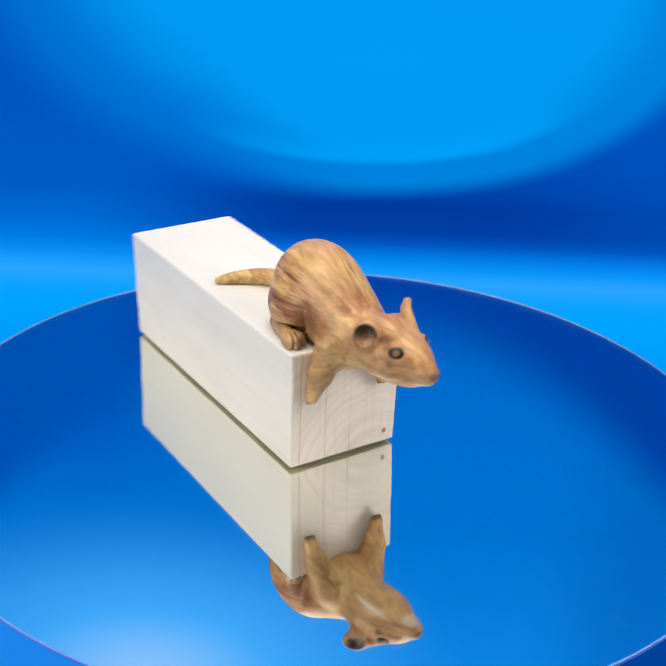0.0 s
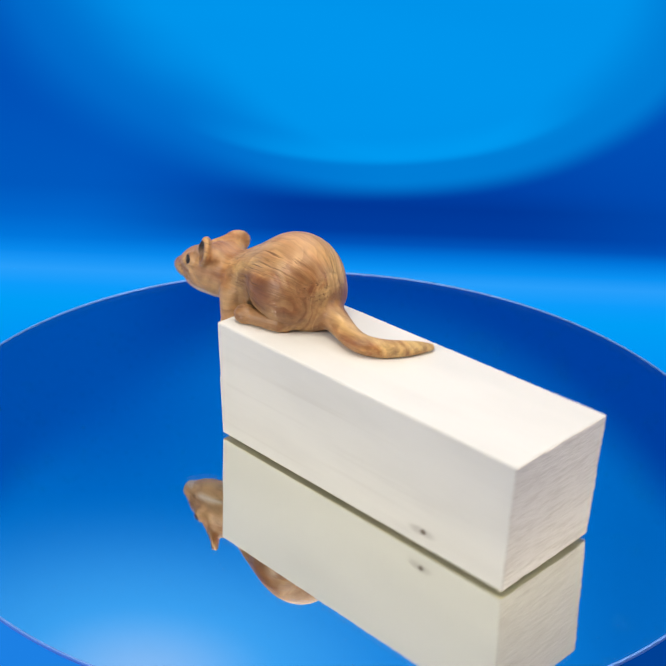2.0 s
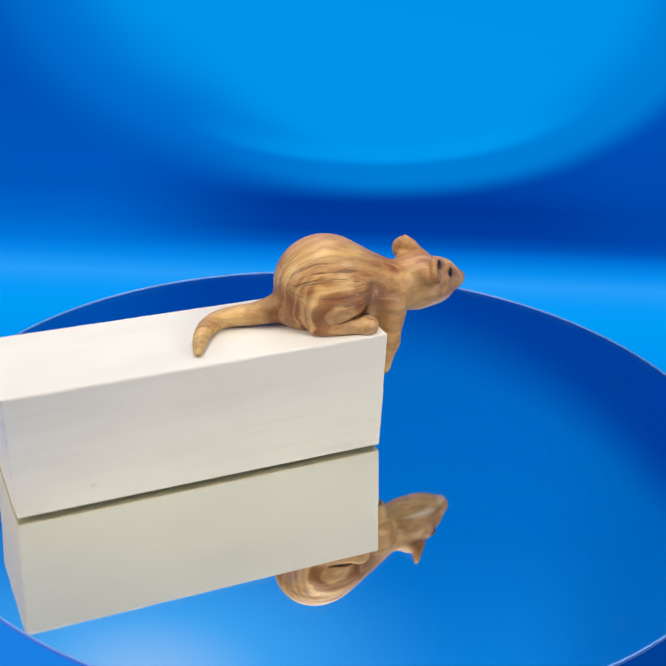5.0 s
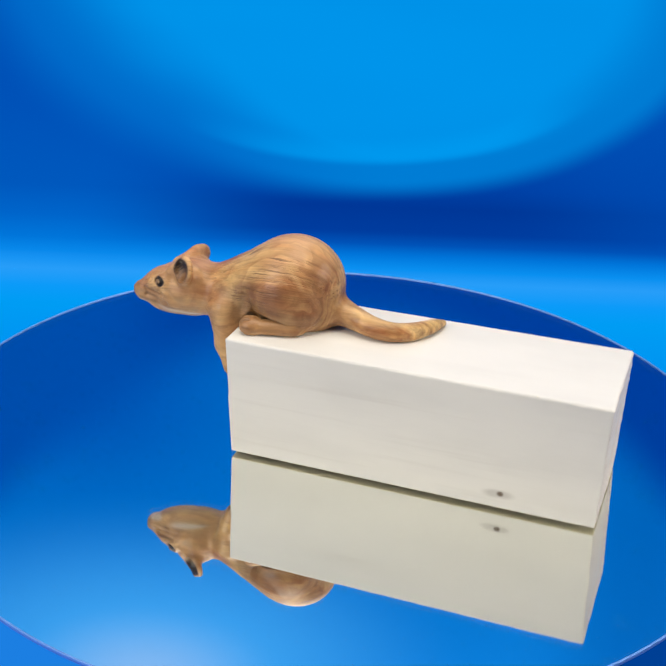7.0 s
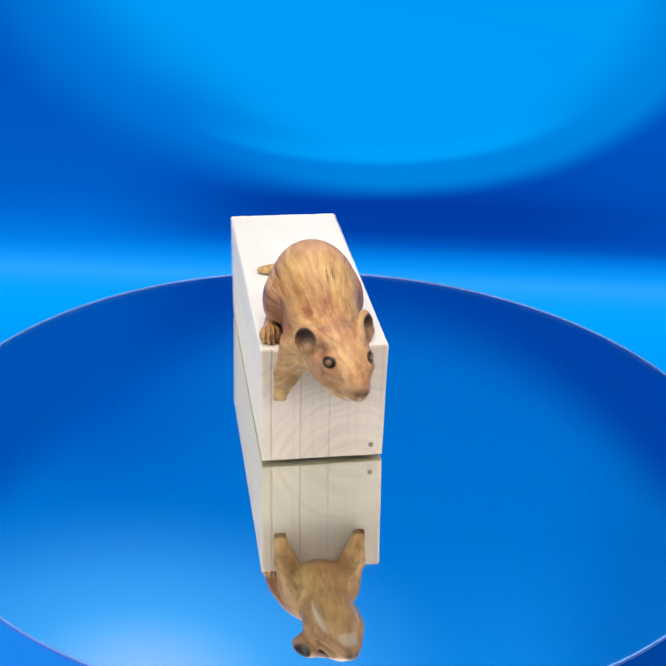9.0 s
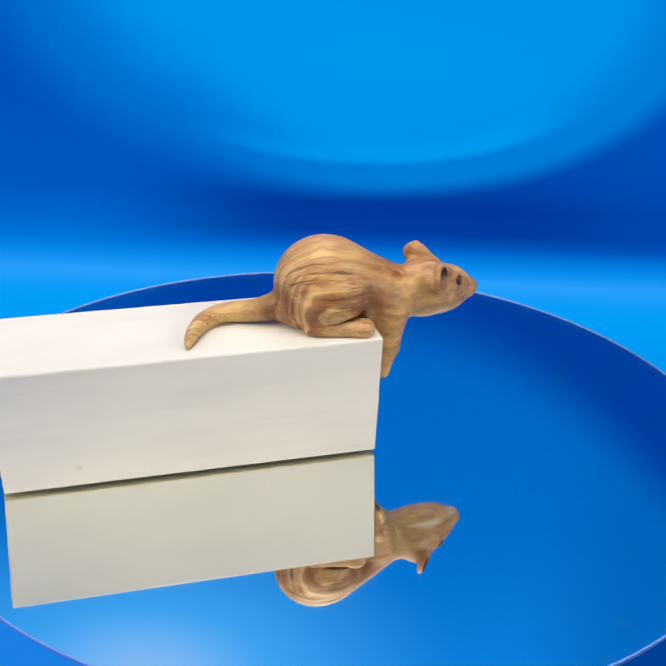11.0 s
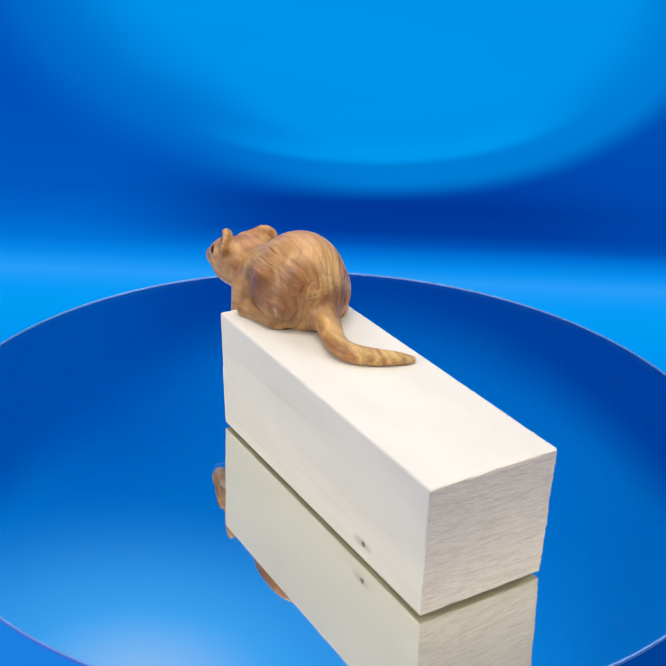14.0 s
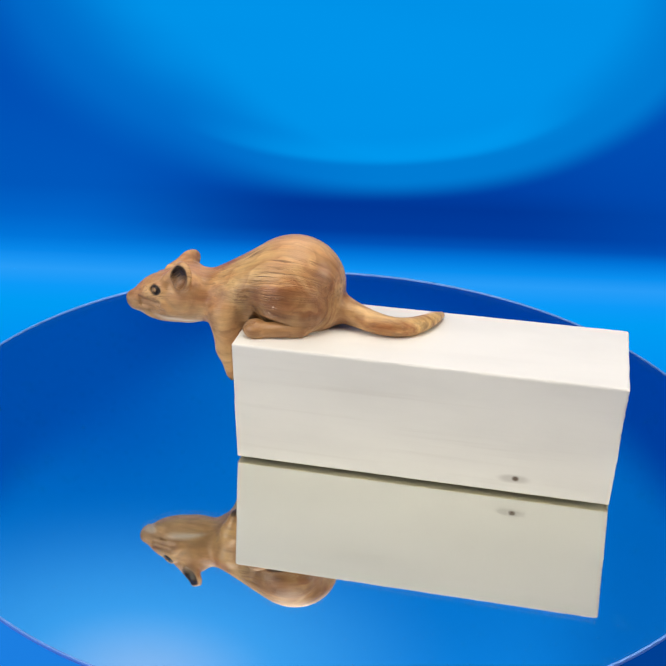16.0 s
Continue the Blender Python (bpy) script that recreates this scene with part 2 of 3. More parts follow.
    # the back and the head: fainter grain, paler and pinker tone
    back_head = n.math("MAXIMUM", n.step(z, 0.064, 0.074), n.math("MULTIPLY", n.step(x, 0.030, 0.042), 0.8))
    calm = n.math("MULTIPLY", n.math("MULTIPLY_ADD", rump, -0.62, 1.0), n.math("MULTIPLY_ADD", back_head, -0.6, 1.0))
    c = n.ramp(tone, [(0.36, (0.235, 0.080, 0.026)), (0.44, (0.410, 0.190, 0.070)), (0.52, (0.570, 0.330, 0.140)), (0.63, (0.71, 0.470, 0.235))])
    c = n.mix(n.math("MULTIPLY", n.math("MULTIPLY", n.step(fine_f, 0.50, 0.72), 0.34), calm), c, (0.290, 0.142, 0.060))
    c = n.mix(n.math("MULTIPLY", n.step(fine.outputs[0], 0.52, 0.74), 0.20), c, (0.20, 0.085, 0.032))
    c = n.mix(n.math("MULTIPLY", n.step(patch.outputs[0], 0.48, 0.68), 0.36), c, (0.25, 0.110, 0.042))
    c = n.mix(n.math("MULTIPLY", back_head, 0.45), c, (0.61, 0.375, 0.205))
    # reddish streaks along the animal
    red = n.put("TexNoise", Scale=1.0, Detail=3.0, Roughness=0.55, Vector=n.put("Mapping", Vector=moved.outputs[0], Scale=(24, 105, 85)).outputs[0])
    c = n.mix(n.math("MULTIPLY", n.step(red.outputs[0], 0.48, 0.66), n.math("MULTIPLY_ADD", back_head, -0.1, 0.24)), c, (0.27, 0.105, 0.042))
    gold = n.put("TexNoise", Scale=1.0, Detail=2.0, Vector=n.put("Mapping", Vector=moved.outputs[0], Scale=(34, 80, 70), Location=(3, 1, 2)).outputs[0])
    c = n.mix(n.math("MULTIPLY", n.step(gold.outputs[0], 0.44, 0.60), 0.68), c, (0.66, 0.465, 0.215))
    # late wood: a sharp-edged red-brown line to each growth ring
    age = n.math("FRACT", n.math("MULTIPLY_ADD", patch.outputs[0], 1.3, n.math("MULTIPLY", rad, 300.0)))
    late = n.math("MULTIPLY", n.step(age, 0.30, 0.86), n.step(age, 1.0, 0.92))
    some = n.step(n.put("TexNoise", Vector=co, Scale=48.0, Detail=2.0).outputs[0], 0.36, 0.60)
    heavy = n.math("MULTIPLY", n.math("MULTIPLY_ADD", n.math("MULTIPLY", rump, low), 0.66, 0.30), n.math("MULTIPLY_ADD", some, 0.75, 0.25))
    c = n.mix(n.math("MULTIPLY", late, heavy), c, (0.215, 0.070, 0.024))
    # short dark strokes and pores along the grain
    strokes = n.put("Attribute")
    strokes.attribute_name = "strokes"
    where = n.put("TexNoise", Vector=co, Scale=55.0, Detail=2.0)
    mask = n.math("MULTIPLY", n.step(hair_f, 0.53, 0.66), n.math("MULTIPLY", n.step(where.outputs[0], 0.46, 0.62), calm))
    mask = n.math("MAXIMUM", mask, n.math("MULTIPLY", n.step(fine_f, 0.54, 0.62), n.math("MULTIPLY", strokes.outputs["Fac"], n.math("MULTIPLY_ADD", n.step(where.outputs[0], 0.40, 0.56), 0.8, 0.15))))
    # pin knots on the rump
    pins = n.put("TexVoronoi", Vector=co, Scale=230.0)
    pin = n.math("MULTIPLY", n.step(pins.outputs["Distance"], 0.22, 0.10), n.math("GREATER_THAN", n.put("SeparateXYZ", i0=pins.outputs["Color"]).outputs[0], 0.90))
    mask = n.math("MAXIMUM", mask, n.math("MULTIPLY", pin, n.math("MULTIPLY", rump, n.step(z, 0.064, 0.067))))
    c = n.mix(n.math("MULTIPLY", mask, 0.88), c, (0.095, 0.040, 0.016))
    # dark heartwood; crease and cheek shade is painted in with it
    heart_shade = n.put("Attribute")
    heart_shade.attribute_name = "heart_shade"
    hz = n.put("TexNoise", Vector=n.put("Mapping", Vector=co, Scale=(90, 120, 60)).outputs[0], Scale=1.0, Detail=4.0)
    hm = n.math("MULTIPLY", heart_shade.outputs["Fac"], n.step(n.math("ADD", n.math("MULTIPLY", heart_shade.outputs["Fac"], 0.22), hz.outputs[0]), 0.38, 0.80))
    c = n.mix(n.math("MULTIPLY", hm, 0.88), c, n.mix(wide_f, (0.12, 0.044, 0.016), (0.30, 0.130, 0.048)))
    c = n.mix(n.math("MULTIPLY", n.math("MULTIPLY", n.step(z, 0.0535, 0.0515), n.step(x, -0.004, 0.002)), 0.45), c, (0.54, 0.345, 0.165))
    # knife marks in the lower legs and feet
    cutn = n.put("TexNoise", Vector=n.put("Mapping", Vector=co, Scale=(120, 330, 420)).outputs[0], Scale=1.0, Detail=3.0)
    c = n.mix(n.math("MULTIPLY", n.math("MULTIPLY", n.step(cutn.outputs[0], 0.5, 0.66), n.step(z, 0.053, 0.050)), 0.4), c, (0.19, 0.085, 0.035))
    # mottling, yellower and redder
    mot = n.put("TexNoise", Vector=co, Scale=210.0, Detail=3.0)
    c = n.mix(n.math("MULTIPLY", n.step(mot.outputs[0], 0.42, 0.66), 0.14), c, (0.20, 0.095, 0.035))
    hue = n.put("TexNoise", Vector=co, Scale=26.0, Detail=2.0)
    c = n.mix(n.step(hue.outputs[0], 0.35, 0.65), n.mix(1.0, c, (1.06, 0.98, 0.90), "MULTIPLY"), n.mix(1.0, c, (1.07, 1.08, 0.92), "MULTIPLY"))
    streak = n.ramp(fibres(8.0, 32.0, 3.0), [(0.36, 0.72), (0.47, 0.98), (0.54, 1.10), (0.66, 1.34)])
    c = n.mix(n.math("MULTIPLY_ADD", back_head, -0.25, 0.52), c, n.mix(1.0, c, streak, "MULTIPLY"))
    burn_shade = n.put("Attribute")
    burn_shade.attribute_name = "burn_shade"
    pale = n.put("Attribute")
    pale.attribute_name = "pale"
    # mirror light on the jaw, put into the colour
    c = n.mix(n.math("MULTIPLY", pale.outputs["Fac"], 0.8), c, (0.78, 0.68, 0.54))
    c = n.mix(burn_shade.outputs["Fac"], c, (0.013, 0.009, 0.007))
    pores = n.put("TexNoise", Vector=n.put("Mapping", Vector=co, Scale=(260, 900, 900)).outputs[0], Scale=1.0, Detail=2.0)
    h = n.math("SUBTRACT", n.math("ADD", n.math("MULTIPLY", pores.outputs[0], 0.5), n.math("ADD", n.math("MULTIPLY", fine.outputs[0], 0.4), n.math("MULTIPLY", fine_f, -0.9))), n.math("ADD", n.math("MULTIPLY", mask, 0.9), n.math("MULTIPLY", hair_f, n.math("MULTIPLY", calm, 1.1))))
    bump = n.put("Bump", Strength=0.4, Distance=0.0005, Height=h)
    rough = n.math("MULTIPLY_ADD", fine_f, 0.25, 0.25)
    sh = n.put("BsdfPrincipled", Base_Color=c, Roughness=rough, Specular_IOR_Level=0.5, Normal=bump.outputs[0])
    return n.finish(sh.outputs[0])


def mesh_object(name, verts, faces, material, smooth=False):
    me = bpy.data.meshes.new(name)
    me.from_pydata([tuple(p) for p in verts], [], [tuple(f) for f in faces])
    me.update()
    me.materials.append(material)
    if smooth:
        me.polygons.foreach_set("use_smooth", [True] * len(me.polygons))
    return new(name, me)


def part(name, bm, material, parent, label=""):
    me = bpy.data.meshes.new(name)
    bm.to_mesh(me)
    bm.free()
    me.materials.append(material)
    ob = new(name, me)
    ob.parent = parent
    return tagged(ob, label)


# ---- the studio ----
def build_backdrop():
    """One sheet: flat table cover, a cove, then upright behind the platter."""
    prof = [(-0.2 + 0.05 * i, 0.0) for i in range(24)]
    y0, r = 0.92, 0.28
    prof = [(y, z - 0.0024) for y, z in prof if y < y0 - 0.02]
    prof += [(y0 + r * math.sin(a), r - r * math.cos(a) - 0.0024) for a in [math.pi / 2 * i / 14 for i in range(15)]]
    prof += [(y0 + r, r + 0.1 * i - 0.0024) for i in range(1, 16)]
    us = [-1.3 + 0.1 * i for i in range(27)]
    vs = []
    for y, z in prof:
        # distance along the table, then height on the upright
        vs.append(y if y <= 1.0 and z < 0.01 else max(y, 0.0) + z)
    verts = [(u, y, z) for (y, z) in prof for u in us]
    m = len(us)
    faces = [(i * m + j, i * m + j + 1, (i + 1) * m + j + 1, (i + 1) * m + j) for i in range(len(prof) - 1) for j in range(m - 1)]
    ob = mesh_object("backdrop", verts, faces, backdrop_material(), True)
    uv = ob.data.uv_layers.new(name="UVMap")
    for loop in ob.data.loops:
        i, j = divmod(loop.vertex_index, m)
        uv.data[loop.index].uv = (us[j], vs[i])
    return tagged(ob, "seamless blue sheet with painted-in glow, curving up behind the platter", "backdrop", kind="structure")


def build_room():
    grey = plaster_material("grey_plaster", (0.30, 0.30, 0.30))
    floor_m = plaster_material("grey_floor", (0.25, 0.25, 0.26))

    def slab(name, lo, hi, mat, label, cat):
        bm = bmesh.new()
        bmesh.ops.create_cube(bm, size=1.0)
        for v in bm.verts:
            v.co = Vector([(a + b) / 2 + (b - a) * c for a, b, c in zip(lo, hi, v.co)])
        me = bpy.data.meshes.new(name)
        bm.to_mesh(me)
        bm.free()
        me.materials.append(mat)
        return tagged(new(name, me), label, cat, kind="structure")

    slab("wall_north", (-2.1, 1.6, -0.8), (2.1, 1.7, 2.2), grey, "plain grey plastered studio wall", "wall")
    slab("wall_south", (-2.1, -2.1, -0.8), (2.1, -2.0, 2.2), grey, "plain grey plastered studio wall", "wall")
    slab("wall_east", (2.0, -2.0, -0.8), (2.1, 1.6, 2.2), grey, "plain grey plastered studio wall", "wall")
    slab("wall_west", (-2.1, -2.0, -0.8), (-2.0, 1.6, 2.2), grey, "plain grey plastered studio wall", "wall")
    slab("floor", (-2.1, -2.1, -0.9), (2.1, 1.7, -0.8), floor_m, "plain grey studio floor", "floor")
    slab("ceiling", (-2.1, -2.1, 2.2), (2.1, 1.7, 2.3), grey, "plain grey studio ceiling", "ceiling")
    slab("table", (-1.25, -0.22, -0.8), (1.25, 0.9, -0.006), floor_m, "plain table body under the blue sheet", "table")


def ellipse(bm, a, b, z, n=160):
    return [bm.verts.new((a * math.cos(2 * math.pi * i / n), b * math.sin(2 * math.pi * i / n), z)) for i in range(n)]


def loft(bm, loops, cap=True):
    n = len(loops[0])
    for lo, hi in zip(loops, loops[1:]):
        for i in range(n):
            bm.faces.new((lo[i], lo[(i + 1) % n], hi[(i + 1) % n], hi[i]))
    if cap:
        bm.faces.new(list(reversed(loops[0])))
        bm.faces.new(loops[-1])


def build_platter():
    """Round mirror under clear glass, with a thin polished rim."""
    top = new("mirror_platter")
    top.matrix_world = pose(0.0065, 0.0048, 0, 0, 0, -48.9)
    A, B = 0.1561, 0.1498
    bm = bmesh.new()
    loft(bm, [ellipse(bm, A - 0.0008, B - 0.0008, z) for z in (-0.0023, -0.0014)])
    part("mirror", bm, mirror_material(), top, "silvered mirror disc")
    bm = bmesh.new()
    loft(bm, [ellipse(bm, A - d, B - d, z) for d, z in ((0.0009, -0.00135), (0.0011, -0.00025))])
    part("glass", bm, glass_material(), top, "clear glass cover")
    bm = bmesh.new()
    rings = [ellipse(bm, A + d, B + d, z) for d, z in ((-0.0006, -0.0023), (0.0001, -0.0023), (0.0002, -0.0016), (0.0001, -0.0011), (-0.0002, -0.0009), (-0.0006, -0.0011), (-0.0007, -0.0016))]
    loft(bm, rings + [rings[0]], cap=False)
    part("rim", bm, rim_material(), top, "thin polished pale blue rim")
    return tagged(top, "round blue-reflecting mirror platter with thin pale rim", "platter")


# ---- the things on the platter ----
def build_block():
    """Sawn bar, slightly narrower below, wider at the rear, edges worn round."""
    L, H, W = 0.1352, 0.04524, 0.045
    cx, cy, r = -0.0455, 0.0026, 0.0009
    N = (110, 44, 44)
    verts, index, faces = [], {}, []

    def vid(p):
        key = tuple(round(c, 4) for c in p)
        if key not in index:
            index[key] = len(verts)
            verts.append(p)
        return index[key]

    def spread(i, n):
        # finer towards the edges
        s = i / n
        return 0.5 - 0.5 * math.cos(math.pi * s)

    for axis in range(3):
        a, b = [k for k in range(3) if k != axis]
        for side in (0.0, 1.0):
            for i in range(N[a]):
                for j in range(N[b]):
                    quad = []
                    for ii, jj in ((i, j), (i + 1, j), (i + 1, j + 1), (i, j + 1)):
                        p = [0.0] * 3
                        p[axis], p[a], p[b] = side, spread(ii, N[a]), spread(jj, N[b])
                        quad.append(vid(p))
                    if (side > 0) == (axis == 1):
                        quad.reverse()
                    faces.append(quad)
    def rear_edge(s, t, w):
        # ridges of the top and of the rear end
        near = [s < 0.004, min(t, 1 - t) < 0.004, w > 0.996]
        return sum(near) >= 2

    out = []
    for s, t, w in verts:
        fx, fy = 2 * s - 1, 2 * t - 1
        hx = L / 2 - 0.00155 * (1 - w)
        hy = W / 2 - 0.00056 * (1 - w) + 0.0007 * (1 - s)
        p = Vector((fx * hx, fy * hy, w * H))
        # rounded, worn edges
        rr = r * (1.0 + 0.2 * noise.noise(Vector((p.x * 70, p.y * 90, p.z * 90))))
        if w < 0.5:
            rr *= 0.3
        q = Vector((max(-hx + rr, min(hx - rr, p.x)), max(-hy + rr, min(hy - rr, p.y)), max(rr, min(H - rr, p.z))))
        d = p - q
        if d.length > 1e-9:
            p = q + d.normalized() * rr
        # torn fibres along the sawn edges
        if rear_edge(s, t, w):
            p.z += 0.00016 * noise.noise(Vector((p.x * 900, p.y * 900, 7.0)))
            p.y += 0.00026 * noise.noise(Vector((p.x * 900, 3.0, p.z * 900)))
        if s < 0.02:
            p.x += 0.00025 * noise.noise(Vector((0, p.y * 120, p.z * 800))) + 0.0002 * noise.noise(Vector((3, p.y * 300, p.z * 1500)))
        p.z = max(p.z, 0.0)
        out.append((p.x + cx, p.y + cy, p.z))
    ob = mesh_object("wooden_block", out, faces, painted_wood_material(), True)
    return tagged(ob, "white-washed sawn softwood block standing on the mirror platter", "wooden block")


# distance fields, in millimetres
def smin(a, b, k):
    h = np.clip(0.5 + 0.5 * (b - a) / k, 0, 1)
    return b + (a - b) * h - k * h * (1 - h)


def cone(P, a, b, ra, rb):
    """Tapered rod with round ends."""
    a, b = np.array(a, np.float32), np.array(b, np.float32)
    d = b - a
    h = np.clip(((P - a) @ d) / (d @ d), 0, 1)
    return np.linalg.norm(P - a - h[..., None] * d, axis=-1) - (ra + (rb - ra) * h)


def egg(P, c, r, turn=None):
    Q = P - np.array(c, np.float32)
    if turn is not None:
        Q = Q @ np.array(turn, np.float32)
    r = np.array(r, np.float32)
    k0 = np.linalg.norm(Q / r, axis=-1)
    k1 = np.linalg.norm(Q / (r * r), axis=-1)
    return k0 * (k0 - 1) / np.maximum(k1, 1e-6)


HEAD = np.array((46.0, 4.0, 54.6))
FWD, LEFT = np.array((0.9827, 0.185, 0.0)), np.array((-0.185, 0.9827, 0.0))


def head_point(f, l, u):
    return HEAD + FWD * f + LEFT * l + np.array((0, 0, u))


def basis(n, up=(0, 0, 1)):
    n = np.array(n, float) / np.linalg.norm(n)
    a = np.cross(up, n)
    a /= np.linalg.norm(a)
    return np.stack([n, a, np.cross(n, a)], 1)


TAIL = [((-10, 0.5, 52.5), 5.4), ((-19, 2.6, 50.3), 4.2), ((-26, 4.8, 49.4), 3.8), ((-32, 5.0, 48.9), 3.5), ((-37.5, 2.0, 48.4), 3.3),
        ((-41.5, -3.4, 48.0), 2.9), ((-44.2, -9.0, 47.5), 2.3), ((-46.0, -13.6, 46.8), 1.3)]
EARS = [(head_point(f, l, u), FWD * 0.66 + LEFT * s * 0.68 + np.array((0, 0, 0.22)), s) for f, l, u, s in ((-1.0, 8.7, 8.0, 1), (-1.2, -11.0, 6.2, -1))]
EYES = [head_point(7.9, s * 5.7, 1.9) for s in (1, -1)]
FEET = [((0.4, 14.4, 48.3), (18.2, 17.0, 48.0), 1), ((-0.6, -12.8, 48.0), (18.2, -15.6, 47.8), -1)]


def fist(P, toe):
    return egg(P, np.array(toe) + (-2.6, 0, 0.1), (4.4, 4.0, 3.6))


def toe_cut(P, toe, k):
    """Thin curved cut over the knuckles, between two toes."""
    across = np.abs(P[..., 1] - toe[1] - k * (1.75 + 0.06 * (P[..., 0] - toe[0])))
    round_foot = fist(P, toe)
    return np.maximum(np.maximum(across - 0.28, -(round_foot + 0.9)), np.maximum(toe[0] - 2.9 - P[..., 0], round_foot - 1.2))


def foot_gap(P, heel, toe):
    """Room round a foot, wider towards the toes."""
    toe = np.array(toe)
    gap = cone(P, heel, toe + (-5, 0, 0.5), 2.6, 4.0)
    return np.minimum(gap, fist(P, toe) - 1.1)


def mouse_field(P):
    d = egg(P, (4.3, 0.15, 60.2), (17.2, 14.6, 17.0))
    d = smin(d, egg(P, (9.5, 0.8, 58.0), (18, 14.2, 15.2), basis((0.95, 0, -0.3))), 6)
    d = smin(d, egg(P, (20, 1.2, 55.4), (14, 12.0, 11.6)), 7)
    d = smin(d, egg(P, (2.2, 0.7, 51.0), (15.6, 11.6, 8.2)), 4)
    # thighs
    for s, y in ((1, 10.0), (-1, -9.2)):
        thigh = egg(P, (4.8, y + 0.7 * s, 56.2), (12.8, 7.5, 10.8), basis((0.93, 0.06 * s, 0.35)))
        # groove round the front of the haunch
        wide = 2.0 * np.clip((62.0 - P[..., 2]) / 10.0, 0, 1) * np.clip((P[..., 0] - 8.0) / 7.0, 0, 1) - 0.8
        d = -smin(-d, thigh - wide, 2.4)
        d = smin(d, thigh, 1.9)
        hx = -0.4 if s > 0 else -2.0
        d = smin(d, cone(P, (hx, y + s * 0.8, 54.0), (hx, y + s * 2.2, 48.0), 4.2, 2.9), 1.2)
    # neck and chest
    d = smin(d, cone(P, (24, 1.4, 54.2), (40, 2.8, 52.6), 10.6, 8.8), 5)
    d = smin(d, egg(P, (28.5, 1.5, 49.5), (8.5, 11.0, 10.5)), 5)
    # head
    h = cone(P, head_point(-0.5, 0, -1.2), head_point(9, 0, -2.2), 10.2, 7.0)
    h = smin(h, cone(P, head_point(8, 0, -2.0), head_point(17.2, 0, -4.3), 6.4, 3.6), 4)
    for s in (1, -1):
        h = smin(h, egg(P, head_point(3.5, s * 5.2, -3.4), (6.5, 4.6, 4.8), basis(FWD)), 3)
        h = smin(h, egg(P, head_point(15.0, s * 2.0, -4.4), (3.4, 2.2, 2.4), basis(FWD)), 1.5)
    h = smin(h, egg(P, head_point(18.8, 0, -3.9), (2.0, 2.7, 2.2), basis(FWD)), 0.8)
    h = smin(h, egg(P, head_point(16.2, 0, -6.4), (3.4, 2.7, 1.7), basis(FWD)), 1.0)
    h = smin(h, egg(P, head_point(12.5, 0, -7.0), (6, 2.6, 1.8), basis(FWD)), 1.5)
    d = smin(d, h, 5)
    d = smin(d, egg(P, head_point(3.5, 0, -8.4), (11.0, 6.2, 3.9), basis(FWD)), 2.5)
    # brows, eye hollows and eyes
    for e in EYES:
        d = smin(d, np.linalg.norm(P - e, axis=-1) - 2.9, 1.5)
        out = (e - head_point(2.5, 0, 0.4))
        out = out / np.linalg.norm(out)
        ring = egg(P, e + out * 2.4, (2.0, 2.6, 2.2), basis(out))
        d = -smin(-d, ring, 0.5)
        d = smin(d, np.linalg.norm(P - (e + out * 0.75), axis=-1) - 2.0, 0.25)
    # nostrils and mouth
    for s in (1, -1):
        d = -smin(-d, np.linalg.norm(P - head_point(20.7, s * 1.1, -4.5), axis=-1) - 0.5, 0.4)
        d = -smin(-d, cone(P, head_point(19.4, s * 0.3, -5.6), head_point(9.5, s * 6.4, -6.4), 0.3, 0.3), 0.6)
        for a, b in (((15.0, 4.6, -2.2), (8.0, 8.2, -2.6)), ((14.5, 4.9, -4.2), (6.5, 9.0, -5.4)), ((5.0, 9.8, -1.2), (2.0, 10.8, -4.8))):
            d = -smin(-d, cone(P, head_point(a[0], s * a[1], a[2]), head_point(b[0], s * b[1], b[2]), 0.5, 0.7), 1.5)
    # ears: thick cupped leaves
    for c, n, s in EARS:
        B = basis(n)
        nn = B[:, 0]
        ear = egg(P, c + np.array((0, 0, 0.3)), (1.9, 4.9, 5.4) if s > 0 else (1.9, 4.6, 4.7), B)
        ear = smin(ear, cone(P, c + np.array((0, 0, 2.6)) + FWD * 0.6 - LEFT * s * 2.2, head_point(5.0, s * 4.6, 5.6), 1.5, 2.0), 2.0)
        root = cone(P, c - nn * 0.6 - np.array((0, 0, 2.5)), head_point(-3, s * 6.0, 4.5), 2.6, 3.6)
        if s > 0:
            ear = smin(ear, cone(P, c + np.array((0, 0, 3.0)), c + np.array((0, 0, 4.9)) - nn * 0.3, 1.7, 1.0), 1.2)
        d = smin(d, ear, 1.6)
        d = smin(d, root, 2.0)
        d = -smin(-d, egg(P, c + nn * 1.7 - np.array((0, 0, 0.2)), (2.3, 3.7, 4.2) if s > 0 else (2.3, 3.5, 3.7), B), 0.4)
    # forelegs down the front
    for sh, el, paw in (((28, 10.0, 49), (26.4, 14.2, 38), (24.4, 16.2, 29.4)), ((28, -7.2, 49), (26.4, -11.2, 38), (24.4, -13.2, 28.8))):
        leg = smin(cone(P, sh, el, 6.9, 4.0), cone(P, el, paw, 3.9, 2.3), 2.5)
        d = smin(d, leg, 3.0)
        for k in (-1, 0, 1):
            d = smin(d, cone(P, (paw[0], paw[1] + k * 1.1, paw[2] + 0.5), (paw[0] - 0.3, paw[1] + k * 1.4, paw[2] - 1.5), 1.2, 0.85), 0.5)
